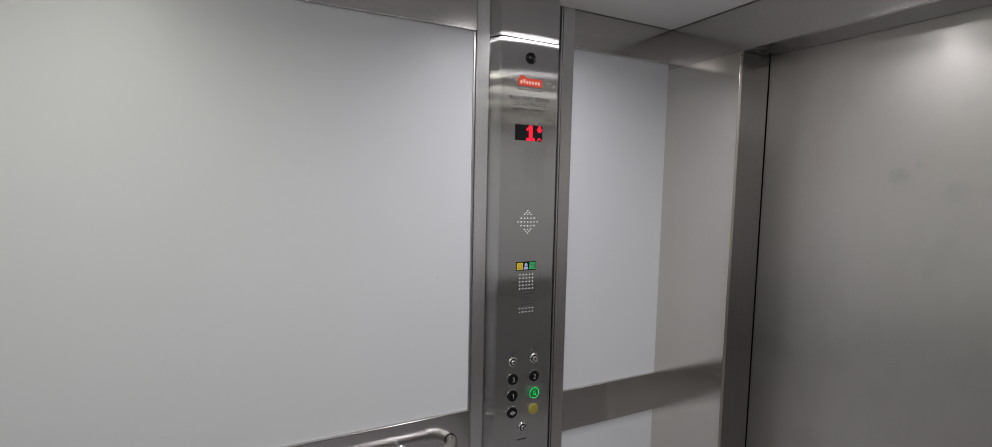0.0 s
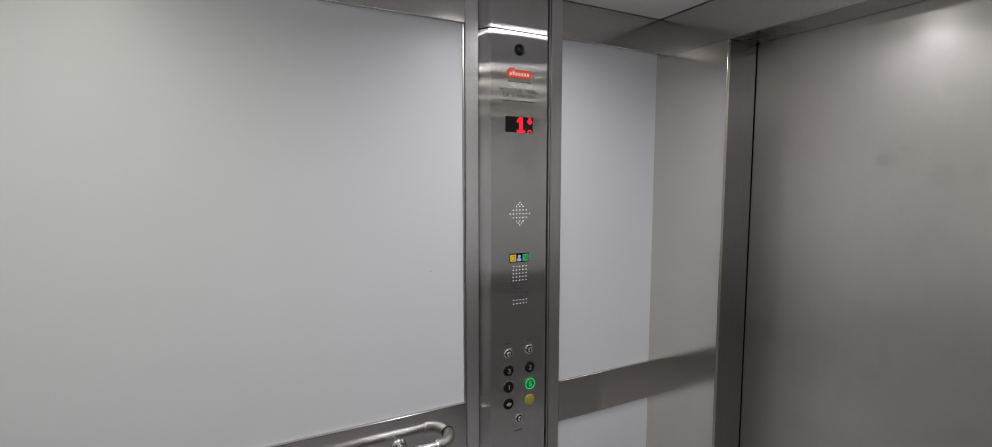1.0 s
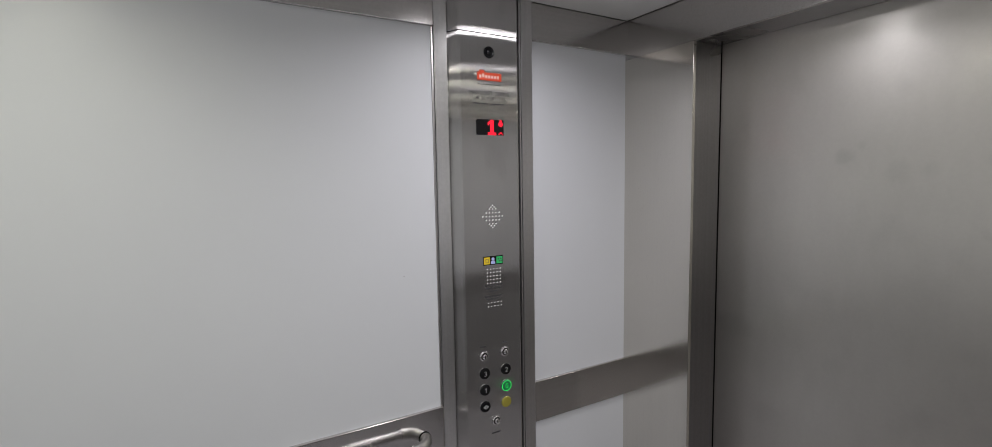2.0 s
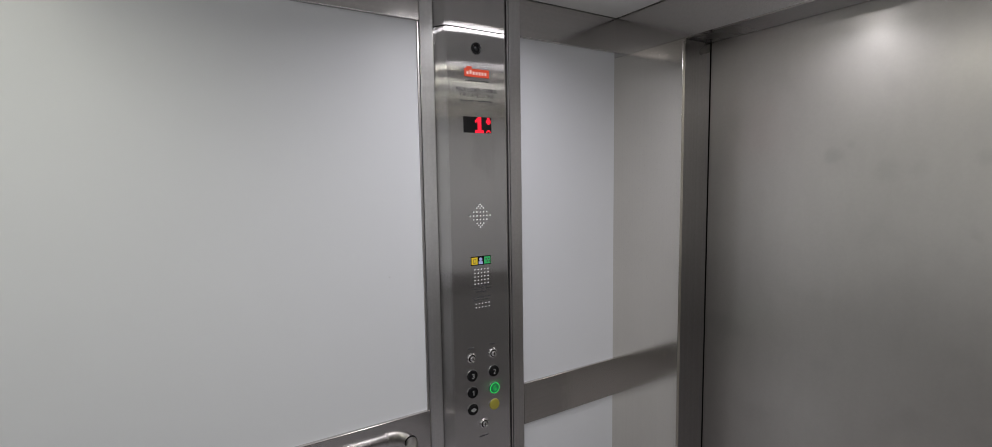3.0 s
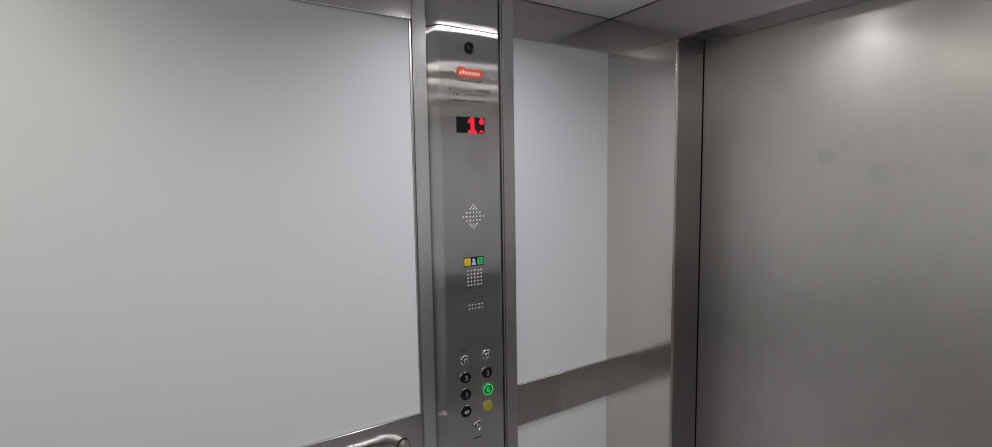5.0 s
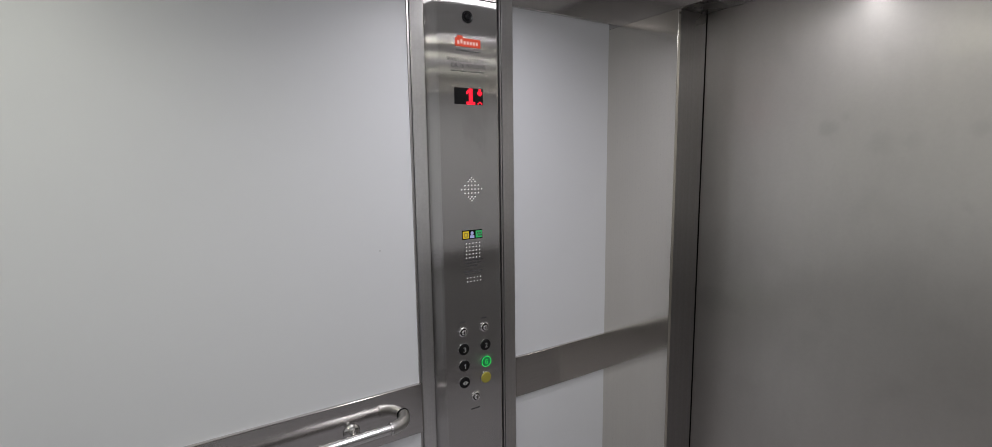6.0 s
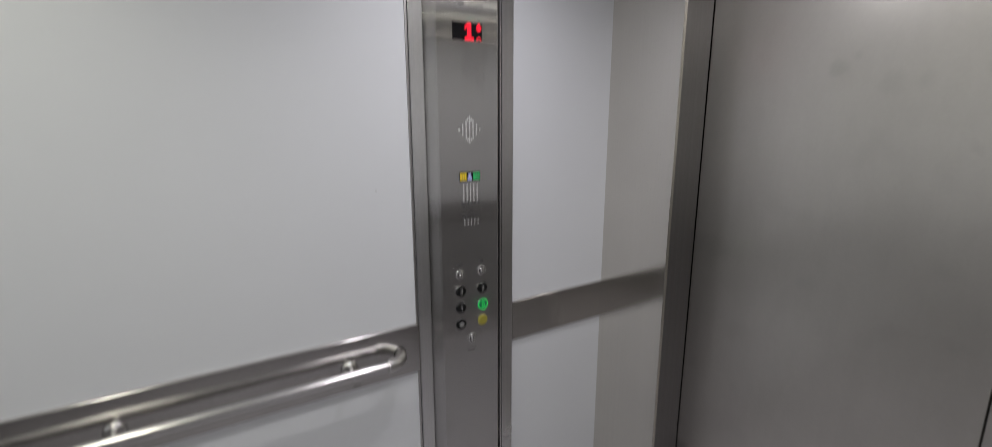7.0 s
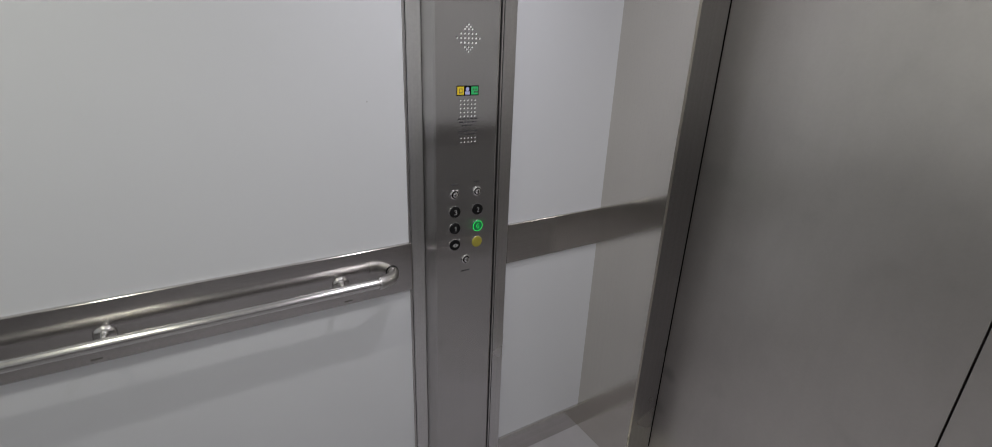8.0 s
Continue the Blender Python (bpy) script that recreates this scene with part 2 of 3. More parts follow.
def mesh_of(name, bm, material, smooth=False):
    uv = bm.loops.layers.uv.new("brush")
    for f in bm.faces:
        f.smooth = smooth
        n = f.normal
        for lo in f.loops:
            c = lo.vert.co
            if abs(n.z) > 0.7:
                lo[uv].uv = (c.x, c.y)
            elif abs(n.x) > abs(n.y):
                lo[uv].uv = (c.y, c.z)
            else:
                lo[uv].uv = (c.x, c.z)
    me = bpy.data.meshes.new(name)
    bm.normal_update()
    bm.to_mesh(me)
    bm.free()
    me.materials.append(material)
    if smooth:
        me.set_sharp_from_angle(angle=radians(35))
    return me


def part(name, bm, material, parent, label="", smooth=False):
    bm.normal_update()
    ob = new(name, mesh_of(name, bm, material, smooth))
    ob.parent = parent
    if label:
        tagged(ob, label)
    return ob


def structure(name, bm, material, label, category, smooth=False):
    bm.normal_update()
    return tagged(new(name, mesh_of(name, bm, material, smooth)), label, category, kind="structure")


def thing(name, where, label, category, group=""):
    ob = new(name)
    ob.location = where
    return tagged(ob, label, category, group)


# ---------------------------------------------------------------- floor and ceiling
structure("floor", boxed(-0.08, CAR_W + 0.08, -CAR_D - 0.08, 0.30, -0.07, FLOOR), M_FLOOR, "pale grey speckled vinyl lift floor", "floor")
structure("ceiling", boxed(0.007, CAR_W - 0.007, -CAR_D + 0.007, -0.007, CEIL, CEIL + 0.012), M_CEIL, "matt white metal lift ceiling with shadow gap", "ceiling")
structure("ceiling_backing", boxed(-0.08, CAR_W + 0.08, -CAR_D - 0.08, 0.30, CEIL + 0.03, CEIL + 0.08), M_DARK, "dark void above the lift ceiling", "ceiling")

# ---------------------------------------------------------------- control wall (x = 0)
PANEL_TOP, BAND_TOP, BAND_LOW, SKIRT = 2.121, 1.006, 0.866, 0.100
RAIL_BAND_LOW = 0.852
COP_L, COP_R = -0.711, -0.451
STILE_W = 0.036


def clad_wall(wall, runs, along, face, sign, facing, low_facing, lows=(BAND_LOW, BAND_LOW)):
    """Panels set back between steel bands and skirting on a wall. runs: spans along the wall; along: 'x' or 'y'; face: plane; sign: side that faces the car."""
    def slab(a, b, z0, z1, proud, thick, edge, tuck=0.0):
        f0, f1 = sorted((face + sign * proud, face + sign * (proud - thick)))
        a, b = a - tuck, b + tuck
        return boxed(f0, f1, a, b, z0, z1, edge) if along == "y" else boxed(a, b, f0, f1, z0, z1, edge)
    for (a, b), low in zip(runs, lows):
        part("upper_panel", slab(a, b, BAND_TOP - 0.004, PANEL_TOP + 0.004, -0.008, 0.010, 0, 0.003), facing, wall)
        part("lower_panel", slab(a, b, SKIRT - 0.004, low + 0.004, -0.008, 0.010, 0, 0.003), low_facing, wall)
        part("middle_band", slab(a, b, low, BAND_TOP, 0.002, 0.038, 0.003), M_BAND, wall, "brushed stainless steel band")
        part("top_band", slab(a, b, PANEL_TOP, CEIL + 0.02, 0.002, 0.038, 0.0015), M_BAND, wall, "brushed stainless steel top band")
        part("baseboard", slab(a, b, FLOOR, SKIRT, 0.002, 0.038, 0.003), M_BAND, wall, "brushed stainless steel skirting")


wall_left = structure("wall_left", boxed(-0.10, -0.040, -CAR_D, 0.0, FLOOR, CEIL + 0.03), M_DARK, "lift side wall of white laminate panels between brushed steel bands", "wall")
clad_wall(wall_left, [(-CAR_D + 0.002, COP_L - STILE_W - 0.0012), (COP_R + STILE_W + 0.0012, 0.004)], "y", 0.0, 1, M_WHITE, M_WHITE, (RAIL_BAND_LOW, BAND_LOW))
part("stile", prism([(-0.038, COP_L - STILE_W), (-0.0006, COP_L - STILE_W), (0.0010, COP_L - STILE_W + 0.0018), (0.0108, COP_L - 0.0025), (0.0098, COP_L), (-0.038, COP_L)], FLOOR, CEIL + 0.02), M_STILE, wall_left, "upright brushed steel trim with a slanted face")
part("stile", boxed(-0.038, 0.006, COP_R - 0.006, COP_R + STILE_W, FLOOR, CEIL + 0.02, 0.0025), M_STILE, wall_left, "upright brushed steel trim")

for y0, y1, low, high in ((COP_L - STILE_W - 0.0070, COP_L - STILE_W - 0.0012, BAND_TOP, PANEL_TOP), (COP_L - STILE_W - 0.0070, COP_L - STILE_W - 0.0012, SKIRT, RAIL_BAND_LOW)):
    part("edging", boxed(-0.014, -0.004, y0, y1, low + 0.0005, high - 0.0005, 0.0012), M_BEND, wall_left, "thin steel edging bead beside the panel")

part("cover_lip", boxed(-0.030, 0.0040, COP_R - 0.0125, COP_R - 0.0075, FLOOR, CEIL + 0.018, 0.001), M_STILE, wall_left, "thin folded steel lip beside the control panel")

# Small marks on the white panel beside the control panel
M_SCUFF = plain("grey_scuff", (0.42, 0.42, 0.43), 0.6)
part("scuff_mark", boxed(-0.0085, -0.0077, -0.8565, -0.8535, 1.4145, 1.4175), M_SCUFF, wall_left, "tiny dark speck")
M_SCRATCH = plain("faint_scratch", (0.71, 0.72, 0.74), 0.5)
part("scuff_mark", boxed(-0.0085, -0.0078, -1.4568, -1.4556, 1.450, 1.478), M_SCRATCH, wall_left, "faint upright scratch")

# ---------------------------------------------------------------- control panel
FACE = 0.040
cop = thing("lift_control_panel", (0.0, -0.58, 0.0), "brushed stainless steel lift control panel with buttons and red floor display", "control panel")


def local(y):
    return y + 0.58


def cop_outline():
    l, r = local(COP_L + 0.003), local(COP_R - 0.019)
    fl, fr = local(-0.687), local(-0.494)
    return [(-0.02, l), (0.004, l), (FACE - 0.004, fl - 0.003), (FACE, fl + 0.002), (FACE, fr - 0.002), (FACE - 0.002, fr), (0.004, r), (-0.02, r)]


part("face_plate", prism(cop_outline(), FLOOR, 2.106), M_COP, cop, "full-height brushed steel face plate with chamfered edge")
part("top_cover", prism(cop_outline(), 2.1095, CEIL + 0.012), M_COP, cop, "brushed steel cover above the face plate")
part("seam_backing", prism([(x - 0.004, y) for x, y in cop_outline()], 2.100, 2.115), M_DARK, cop)

# Camera lens
lens = part("camera_eye", lathe(bmesh.new(), [(FACE - 0.002, 0.0165), (FACE + 0.003, 0.0165), (FACE + 0.0045, 0.015), (FACE + 0.0035, 0.011), (FACE + 0.001, 0.009)], "x", (0, local(-0.592), 2.056)), M_BLACK, cop, "round black camera eye", True)
part("lens_glass", lathe(bmesh.new(), [(FACE, 0.009), (FACE + 0.003, 0.008), (FACE + 0.0045, 0.005), (FACE + 0.005, 0.001)], "x", (0, local(-0.592), 2.056)), M_BLACK, lens, "", True)

# Maker's plate as plain shapes
logo = part("maker_plate", boxed(FACE - 0.001, FACE + 0.0015, local(-0.632), local(-0.551), 1.975, 1.998, 0.0006), M_RED, cop, "small orange-red enamel maker plate")
part("plate_tab", boxed(FACE - 0.001, FACE + 0.0015, local(-0.625), local(-0.608), 1.9985, 2.004), M_RED, logo)
bm = bmesh.new()
for k in range(7):
    box(bm, FACE + 0.001, FACE + 0.0019, local(-0.625 + k * 0.0098), local(-0.619 + k * 0.0098), 1.981 + (0.002 if k == 1 else 0), 1.990 + (0.004 if k == 1 else 0))
part("plate_mark", bm, M_PALE, logo)
bm = bmesh.new()
for k in range(9):
    box(bm, FACE - 0.0005, FACE + 0.0005, local(-0.628 + k * 0.0087), local(-0.6235 + k * 0.0087), 1.9625, 1.966)
part("fine_print", bm, M_PRINT, cop)
part("load_text", lettering("MAX LOAD  2000KG", 0.0115, 0.132, FACE, local(-0.591), 1.939), M_PRINT, cop, "black engraved capitals")
part("persons_text", lettering("OR 26 PERSONS", 0.0115, 0.110, FACE, local(-0.591), 1.924), M_PRINT, cop, "black engraved capitals")
bm = bmesh.new()
for a, b in ((-0.647, -0.623), (-0.618, -0.601), (-0.589, -0.542)):
    box(bm, FACE - 0.0005, FACE + 0.0005, local(a), local(b), 1.9070, 1.9098)
part("fine_print", bm, M_PRINT, cop)

# Floor display
disp = part("floor_display", boxed(FACE - 0.002, FACE + 0.001, local(-0.638), local(-0.5455), 1.8175, 1.8635, 0.0005), M_BLACKGLASS, cop, "black display window")


def led_glyph(rows, y0, z1, pitch):
    bm = bmesh.new()
    for i, row in enumerate(rows):
        for j, c in enumerate(row):
            if c == "#":
                box(bm, FACE + 0.0005, FACE + 0.0018, local(y0 + j * pitch), local(y0 + (j + 0.96) * pitch), z1 - (i + 0.96) * pitch, z1 - i * pitch)
    return bm


part("lit_numeral", led_glyph(["...###..", "..####..", ".#####..", ".#.###..", "...###..", "...###..", "...###..", "...###..", "...###..", ".#######", ".#######"], -0.6045, 1.8625, 0.0041), M_LED, disp, "glowing red numeral one")
part("lit_arrow", led_glyph([".##.", ".##.", "####", "####", ".##.", "....", "....", "....", "....", ".##.", "#..#"], -0.5640, 1.8625, 0.0040), M_LED, disp, "glowing red down arrow")


# Speaker holes
def perforation(spots, radius, depth):
    bm = bmesh.new()
    for y, z in spots:
        lathe(bm, [(FACE - 0.001, radius), (FACE + depth, radius), (FACE + depth + 0.0003, radius * 0.6)], "x", (0, local(y), z), 8)
    return bm


def hole_field(name, spots, radius, label):
    """Punched holes: white dots painted as lit lower lips, black discs behind as shaded upper rims."""
    field = part(name, perforation([(y + 0.0003, z - 0.0004) for y, z in spots], radius, 0.0008), M_LIT_LIP, cop, label)
    part("painted_shaded_rim", perforation([(y - 0.0006, z + 0.0007) for y, z in spots], radius, 0.0003), M_DARK, field)


ROWS = [(3, (0,)), (2.5, (-0.5, 0.5)), (2, (-1, 0, 1)), (1, (-2, -1, 0, 1, 2)), (0, (-3, -2, -1, 0, 1, 2, 3)), (-1, (-2, -1, 0, 1, 2)), (-2, (-1, 0, 1)), (-2.5, (-0.5, 0.5)), (-3, (0,))]
hole_field("speaker_holes", [(-0.589 + c * 0.0112, 1.577 + r * 0.0112) for r, cs in ROWS for c in cs], 0.0026, "diamond of small speaker holes, lit lips painted white")
hole_field("microphone_holes", [(-0.611 + c * 0.0112, 1.4175 - r * 0.0108) for r in range(5) for c in range(5)], 0.0023, "square grid of small holes, lit lips painted white")
hole_field("lower_holes", [(-0.609 + c * 0.0112, 1.3135 - r * 0.0112) for r in range(2) for c in range(5)], 0.0020, "two rows of small holes, lit lips painted white")

# Intercom signs
sign = part("intercom_window", boxed(FACE - 0.001, FACE + 0.001, local(-0.6235), local(-0.5555), 1.4295, 1.4565, 0.0005), M_BLACK, cop, "black strip with three coloured signs")
bm = boxed(FACE + 0.0005, FACE + 0.0016, local(-0.6215), local(-0.6015), 1.4325, 1.4535)
part("yellow_sign", bm, M_YELLOW, sign, "yellow bell sign")
part("bell_mark", prism([(FACE + 0.0012, local(-0.6165)), (FACE + 0.0022, local(-0.6165)), (FACE + 0.0022, local(-0.6065)), (FACE + 0.0012, local(-0.6065))], 1.4365, 1.4385), M_PRINT, sign)
bm = bmesh.new()
box(bm, FACE + 0.0012, FACE + 0.0022, local(-0.6165), local(-0.6152), 1.4385, 1.4485)
box(bm, FACE + 0.0012, FACE + 0.0022, local(-0.6078), local(-0.6065), 1.4385, 1.4485)
box(bm, FACE + 0.0012, FACE + 0.0022, local(-0.6152), local(-0.6078), 1.4472, 1.4485)
part("bell_outline", bm, M_PRINT, sign)
bm = bmesh.new()
lathe(bm, [(FACE + 0.0005, 0.0052), (FACE + 0.0016, 0.0052)], "x", (0, local(-0.5905), 1.4470), 14)
box(bm, FACE + 0.0005, FACE + 0.0016, local(-0.5975), local(-0.5835), 1.4325, 1.4410)
part("violet_sign", bm, M_VIOLET, sign, "pale violet figure sign")
part("green_sign", boxed(FACE + 0.0005, FACE + 0.0016, local(-0.5785), local(-0.5575), 1.4325, 1.4535), M_GREEN, sign, "green speech sign")
bm = bmesh.new()
for a, z in ((-0.5745, 1.4465), (-0.5665, 1.4465), (-0.5705, 1.4395), (-0.5635, 1.4395)):
    box(bm, FACE + 0.0012, FACE + 0.0022, local(a), local(a + 0.005), z - 0.002, z + 0.002)
part("speech_mark", bm, M_PRINT, sign)
bm = bmesh.new()
for row, (z, a, b) in enumerate(((1.367, -0.619, -0.558), (1.358, -0.616, -0.561), (1.349, -0.607, -0.573), (1.333, -0.621, -0.557), (1.325, -0.616, -0.562))):
    y = a
    k = row
    while y < b:
        w = (0.009, 0.014, 0.006, 0.011)[k % 4]
        box(bm, FACE - 0.0005, FACE + 0.0005, local(y), local(min(y + w, b)), z - 0.0018, z + 0.0018)
        y, k = y + w + 0.003, k + 1
part("fine_print", bm, M_PRINT, cop)


# Push buttons and key switches
def push_button(y, z, cap, words="", label="", ink=M_WHITEINK, glow=None):
    c = (0, local(y), z)
    b = part("push_button", lathe(bmesh.new(), [(FACE - 0.002, 0.0182), (FACE + 0.0010, 0.0182), (FACE + 0.0020, 0.0179), (FACE + 0.0020, 0.0177), (FACE + 0.001, 0.0175)], "x", c, 32), M_CHROME, cop, label, True)
    part("cap", lathe(bmesh.new(), [(FACE, 0.0174), (FACE + 0.0030, 0.0174), (FACE + 0.0052, 0.0166), (FACE + 0.0063, 0.0148), (FACE + 0.0066, 0.0120)], "x", c, 32), cap, b, "", True)
    if glow:
        bm = bmesh.new()
        for k in range(40):
            a0, a1 = 2 * math.pi * k / 40, 2 * math.pi * (k + 1) / 40
            quad = [(r * math.cos(a), r * math.sin(a)) for r, a in ((0.0151, a0), (0.0166, a0), (0.0166, a1), (0.0151, a1))]
            bm.faces.new([bm.verts.new((FACE + 0.0068, local(y) + u, z + v)) for u, v in quad])
        bmesh.ops.remove_doubles(bm, verts=bm.verts, dist=1e-5)
        bmesh.ops.solidify(bm, geom=bm.faces[:], thickness=0.0006)
        part("light_ring", bm, glow, b, "glowing green ring")
    if words == "1":
        bm = boxed(FACE + 0.0064, FACE + 0.0072, local(y) + 0.0000, local(y) + 0.0022, z - 0.0072, z + 0.0072)
        box(bm, FACE + 0.0064, FACE + 0.0072, local(y) - 0.0030, local(y) - 0.0002, z + 0.0036, z + 0.0054)
        part("numeral", bm, ink, b)
    elif words:
        part("numeral", lettering(words, 0.0145, 0.0092, FACE + 0.0070, local(y), z), ink, b)
    return b


push_button(-0.627, 1.097, M_BLACK, "3", label="round black button marked three")
push_button(-0.627, 1.045, M_BLACK, "1", label="round black button marked one")
hold = push_button(-0.627, 0.992, M_BLACK, label="round black door-open button")
bm = bmesh.new()
for s in (-1, 1):
    a = [bm.verts.new((FACE + 0.0072, local(-0.627) + s * y, 0.992 + z)) for y, z in ((0.0007, -0.0068), (0.0100, 0.0), (0.0007, 0.0068))]
    b = [bm.verts.new(v.co + Vector((-0.001, 0, 0))) for v in a]
    bm.faces.new(a)
    bm.faces.new(b[::-1])
    for k in range(3):
        bm.faces.new((a[k], b[k], b[(k + 1) % 3], a[(k + 1) % 3]))
bmesh.ops.recalc_face_normals(bm, faces=bm.faces)
part("arrows_mark", bm, M_WHITEINK, hold)
push_button(-0.552, 1.096, M_BLACK, "2", label="round black button marked two")
push_button(-0.552, 1.043, M_TEAL, "G", "lit green ground-floor button", M_GREENGLOW, M_GREENGLOW)
push_button(-0.552, 0.990, M_YELLOWBTN, label="round yellow alarm button")


def key_switch(y, z):
    c = (0, local(y), z)
    k = part("key_switch", lathe(bmesh.new(), [(FACE - 0.002, 0.0152), (FACE + 0.002, 0.0152), (FACE + 0.0042, 0.0145), (FACE + 0.0055, 0.0132), (FACE + 0.0058, 0.0120), (FACE + 0.0048, 0.0110), (FACE + 0.002, 0.0106)], "x", c, 28), M_CHROME, cop, "chrome key switch", True)
    part("recess", lathe(bmesh.new(), [(FACE, 0.0108), (FACE + 0.0022, 0.0108)], "x", c, 28), M_BLACK, k)
    barrel = lathe(bmesh.new(), [(FACE + 0.002, 0.0088), (FACE + 0.006, 0.0086), (FACE + 0.0085, 0.0076), (FACE + 0.0098, 0.0055), (FACE + 0.0101, 0.0030)], "x", c, 28)
    part("barrel", barrel, M_CHROME, k, "", True)
    part("key_slot", boxed(FACE + 0.0095, FACE + 0.0105, local(y) - 0.0010, local(y) + 0.0010, z - 0.0048, z + 0.0048), M_BLACK, k)


for y, z in ((-0.628, 1.151), (-0.554, 1.153), (-0.589, 0.938)):
    key_switch(y, z)
for y, z, w in ((-0.629, 1.181, 0.020), (-0.555, 1.182, 0.018), (-0.590, 0.899, 0.030)):
    part("fine_print", boxed(FACE - 0.0005, FACE + 0.0005, local(y) - w / 2, local(y) + w / 2, z - 0.002, z + 0.002), M_PRINT, cop)

# ---------------------------------------------------------------- handrail
RX, RZ, RR, END = 0.057, 0.9275, 0.0135, -0.867
rail = thing("handrail", (0.0, -1.45, RZ), "round satin stainless steel handrail fixed to the steel wall band", "handrail")


def rl(y):
    return y + 1.45


part("rail", tube([(RX, rl(y), 0) for y in (-2.12, -1.7, -1.3, END)], RR), M_RAIL, rail, "", True)
BEND = RX - 0.002
for name, y0, s in (("end_bend", END, 1), ("end_bend", -2.12, -1)):
    arc = [(0.002 + BEND * math.cos(a), rl(y0) + s * BEND * math.sin(a), 0) for a in (math.pi / 2 * k / 14 for k in range(15))]
    part(name, tube(arc, 0.0170), M_BEND, rail, "curved rail end turned into the wall", True)
    part("end_gasket", lathe(bmesh.new(), [(0.0018, 0.0184), (0.0045, 0.0184)], "x", (0, rl(y0) + s * BEND, 0), 24), M_BLACK, rail, "thin black gasket at the wall")
    part("joint_ring", lathe(bmesh.new(), [(-0.0045, RR + 0.0005), (-0.004, 0.0172), (0.001, 0.0178), (0.0015, 0.0165)], "y", (RX, rl(y0), 0), 28), M_RAIL, rail, "", True)
for y in (-0.962, -1.489, -2.01):
    br = part("bracket", lathe(bmesh.new(), [(0.003, 0.010), (0.012, 0.0085), (0.020, 0.0075), (RX - 0.012, 0.0075), (RX - 0.008, 0.010), (RX - 0.002, 0.010)], "x", (0, rl(y), -0.002), 20), M_CHROME, rail, "polished steel bracket stem", True)
    part("wall_flange", lathe(bmesh.new(), [(0.0015, 0.0235), (0.004, 0.0235), (0.0075, 0.0215), (0.0105, 0.016), (0.0125, 0.009)], "x", (0, rl(y), -0.006), 32), M_RAIL, br, "domed satin wall flange", True)

# Small dark grey dashes on the band under each bracket
M_DASH = plain("dash_dark_grey", (0.16, 0.155, 0.15), 0.6)
for y in (-0.944, -1.516, -2.04):
    part("dark_dash", boxed(-0.001, 0.0026, y - 0.011, y + 0.011, 0.8615, 0.8655), M_DASH, wall_left, "small dark dash on the band")

# ---------------------------------------------------------------- door wall (y = 0)
JAMB, HEAD, SEAM = 0.281, 2.103, 1.043
JAMB_R = 2 * SEAM - JAMB
SHEET, LIP = 0.012, 0.0009


def along_x(outline, x0, x1):
    """Prism along x over an outline of (y, z)."""
    bm = prism(outline, x0, x1)
    for v in bm.verts:
        v.co = Vector((v.co.z, v.co.x, v.co.y))
    bmesh.ops.recalc_face_normals(bm, faces=bm.faces)
    return bm


wall_front = structure("wall_front", boxed(-0.08, 0.20, 0.06, 0.12, FLOOR, CEIL + 0.03), M_DARK, "brushed stainless steel door wall of the lift", "wall")
fold = [(-0.02, 0.0), (JAMB - LIP, 0.0), (JAMB, LIP), (JAMB, SHEET), (-0.02, SHEET)]
part("return_panel", prism(fold, FLOOR, HEAD), M_RETURN, wall_front, "satin steel panel beside the door")
part("return_panel", prism([(2 * SEAM - x if x > 0 else CAR_W + 0.02, y) for x, y in fold], FLOOR, HEAD), M_RETURN, wall_front, "satin steel panel beside the door")
part("transom", along_x([(0.0, CEIL + 0.02), (0.0, HEAD + LIP), (LIP, HEAD + 0.0005), (SHEET, HEAD + 0.0005), (SHEET, CEIL + 0.02)], -0.02, CAR_W + 0.02), M_BAND, wall_front, "satin steel panel above the door")
# Jambs and soffit: recess dimness painted in by a darker steel colour.
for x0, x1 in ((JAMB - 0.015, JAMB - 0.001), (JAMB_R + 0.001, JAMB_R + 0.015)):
    part("jamb", boxed(x0, x1, SHEET + 0.0003, DOOR_Y - 0.0035, FLOOR, HEAD), M_JAMB_DIMMED, wall_front, "steel door jamb, recess dimness put into its colour")
part("head_soffit", boxed(JAMB - 0.015, JAMB_R + 0.015, SHEET + 0.0003, DOOR_Y - 0.0035, HEAD + 0.001, HEAD + 0.015), M_JAMB_DIMMED, wall_front, "steel underside of the door head, recess dimness put into its colour")
part("shaft_backing", boxed(-0.08, CAR_W + 0.08, DOOR_Y + 0.05, DOOR_Y + 0.07, FLOOR, CEIL + 0.03), M_DARK, wall_front)
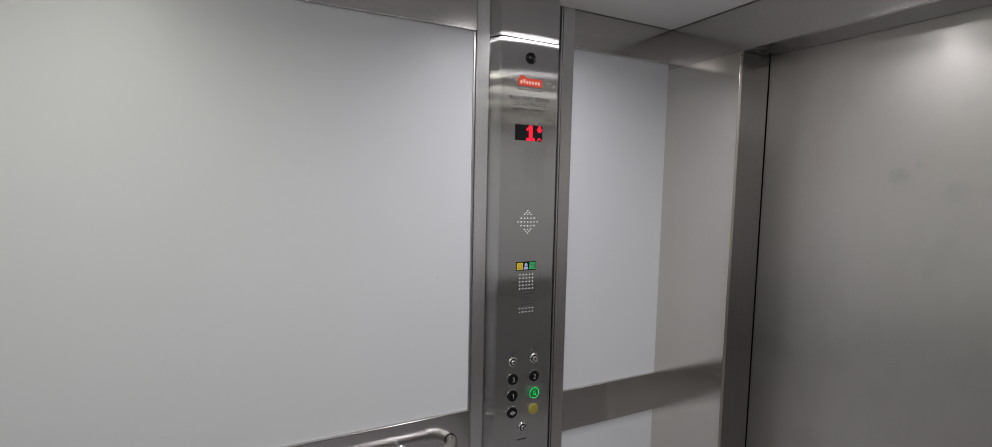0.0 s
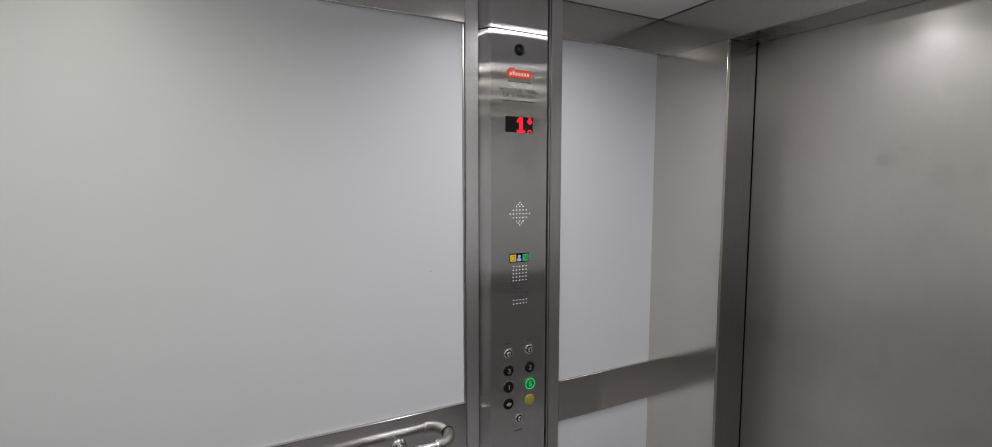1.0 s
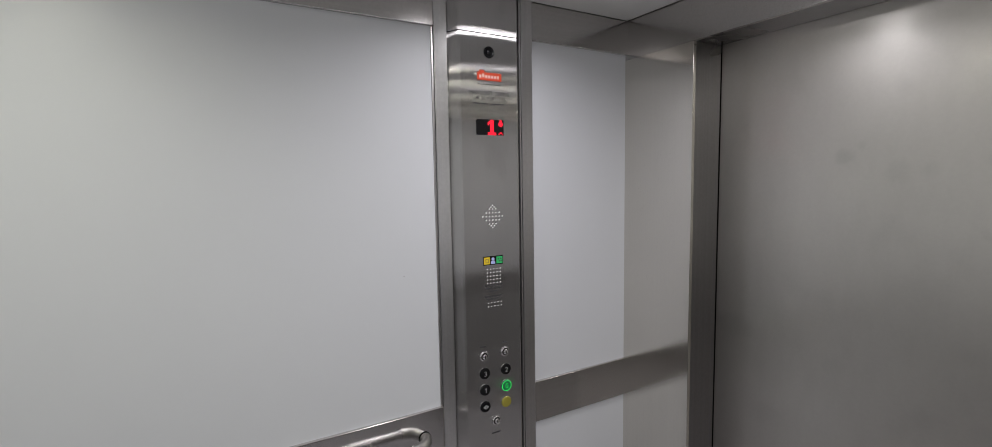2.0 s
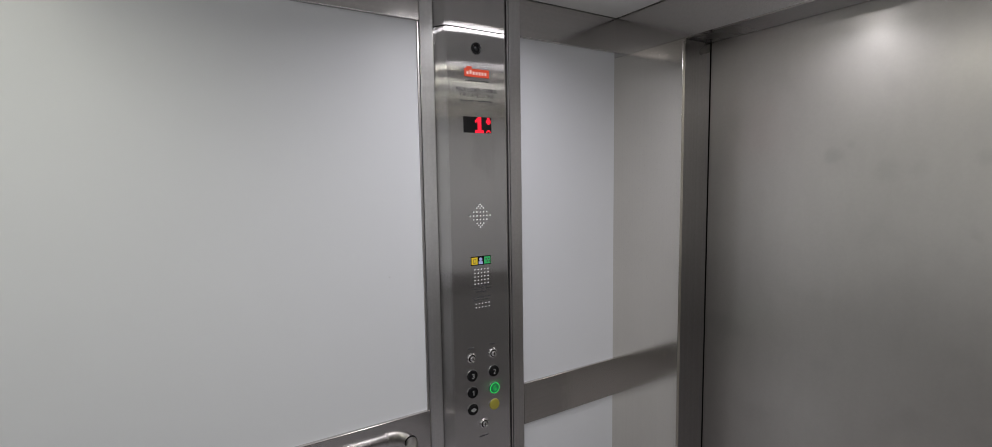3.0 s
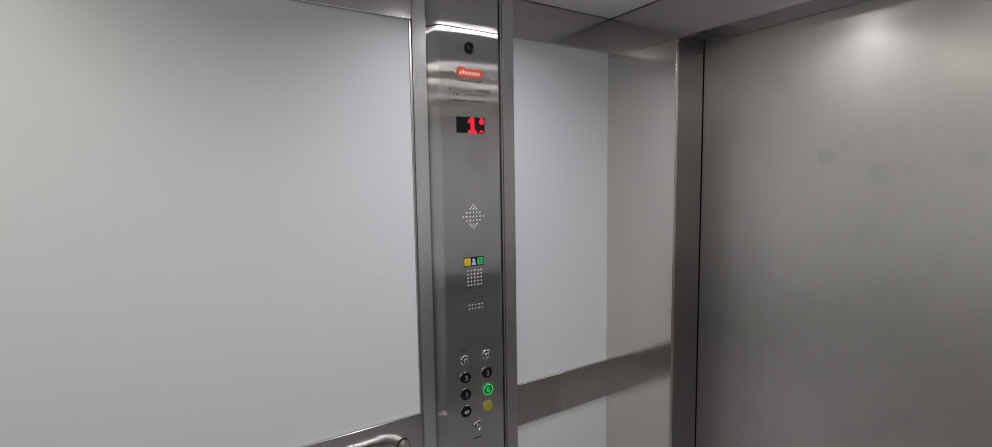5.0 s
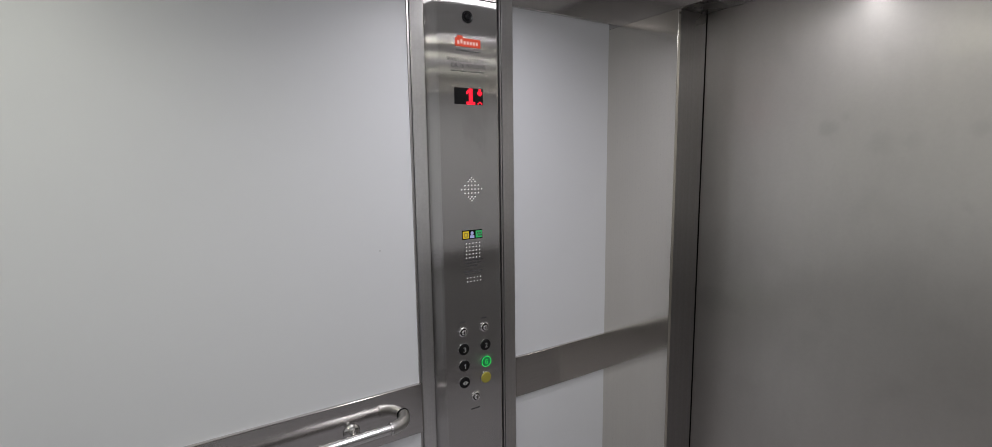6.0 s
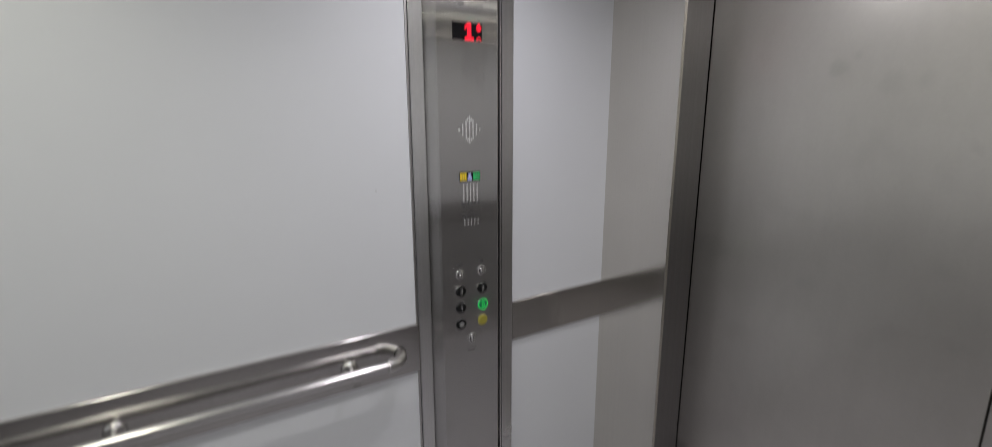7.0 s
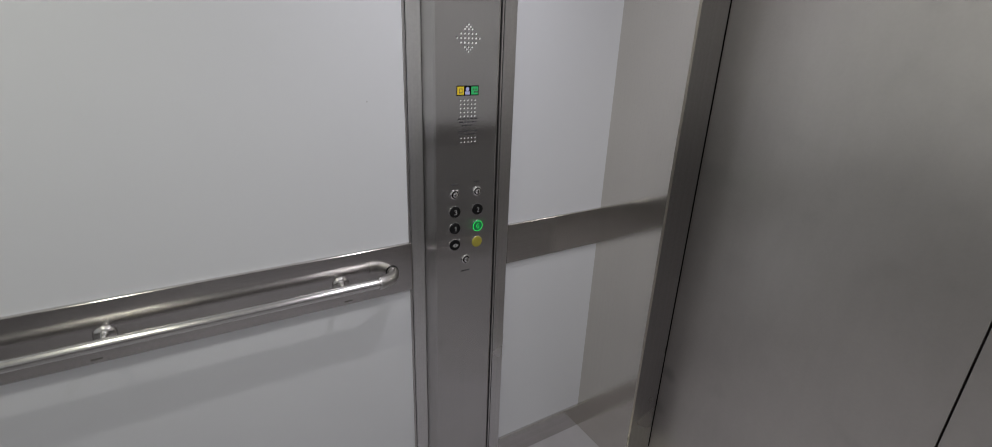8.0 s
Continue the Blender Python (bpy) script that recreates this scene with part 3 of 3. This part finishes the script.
part("right_backing", boxed(JAMB_R + 0.05, CAR_W + 0.08, 0.06, 0.12, FLOOR, CEIL + 0.03), M_DARK, wall_front)
part("sill", boxed(JAMB, JAMB_R, 0.0, DOOR_Y + 0.045, FLOOR, 0.002, 0.001), M_RAIL, wall_front, "metal door sill")
for name, a, b in (("door_1", JAMB + 0.001, SEAM - 0.002), ("door_2", SEAM + 0.002, JAMB_R - 0.001)):
    structure(name, boxed(a, b, DOOR_Y, DOOR_Y + 0.03, 0.006, HEAD + 0.03, 0.0015), M_DOOR, "closed brushed stainless steel sliding lift door leaf", "door")

# ---------------------------------------------------------------- walls behind the camera
# Unseen facings; grey low down stands in for a dark figure's reflection.
wall_right = structure("wall_right", boxed(CAR_W + 0.040, CAR_W + 0.10, -CAR_D, 0.0, FLOOR, CEIL + 0.03), M_DARK, "unseen lift side wall, made-up pale and grey facings to dim reflections", "wall")
clad_wall(wall_right, [(-CAR_D + 0.002, 0.004)], "y", CAR_W, -1, M_UNSEEN_PALE, M_UNSEEN_GREY)
wall_back = structure("wall_back", boxed(-0.08, CAR_W + 0.08, -CAR_D - 0.10, -CAR_D - 0.040, FLOOR, CEIL + 0.03), M_DARK, "unseen lift rear wall, white above made-up grey facing to dim reflections", "wall")
clad_wall(wall_back, [(-0.01, CAR_W + 0.01)], "x", -CAR_D, 1, M_WHITE, M_UNSEEN_GREY)

# ---------------------------------------------------------------- downlights
def downlight(lx, ly, glass):
    lamp = thing("downlight", (lx, ly, CEIL), "round recessed white ceiling downlight, lit", "downlight", "ceiling downlights")
    part("trim_ring", lathe(bmesh.new(), [(0.004, 0.052), (-0.003, 0.052), (-0.005, 0.049), (-0.004, 0.041), (0.004, 0.040)], "z"), M_RAIL, lamp, "satin metal trim ring", True)
    part("lens", lathe(bmesh.new(), [(-0.0005, 0.0385), (-0.0050, 0.0385), (-0.0100, 0.034), (-0.0125, 0.029)], "z"), glass, lamp, "glowing lamp lens", True)
    return lamp


for row, glass in ((-0.617, M_LENS), (-1.67, M_LENS_OLD)):
    spots = [p for p in LAMPS if p[1] == row]
    first = downlight(*spots[0], glass)
    for lx, ly in spots[1:]:
        copy_thing(first, pose(lx, ly, CEIL))
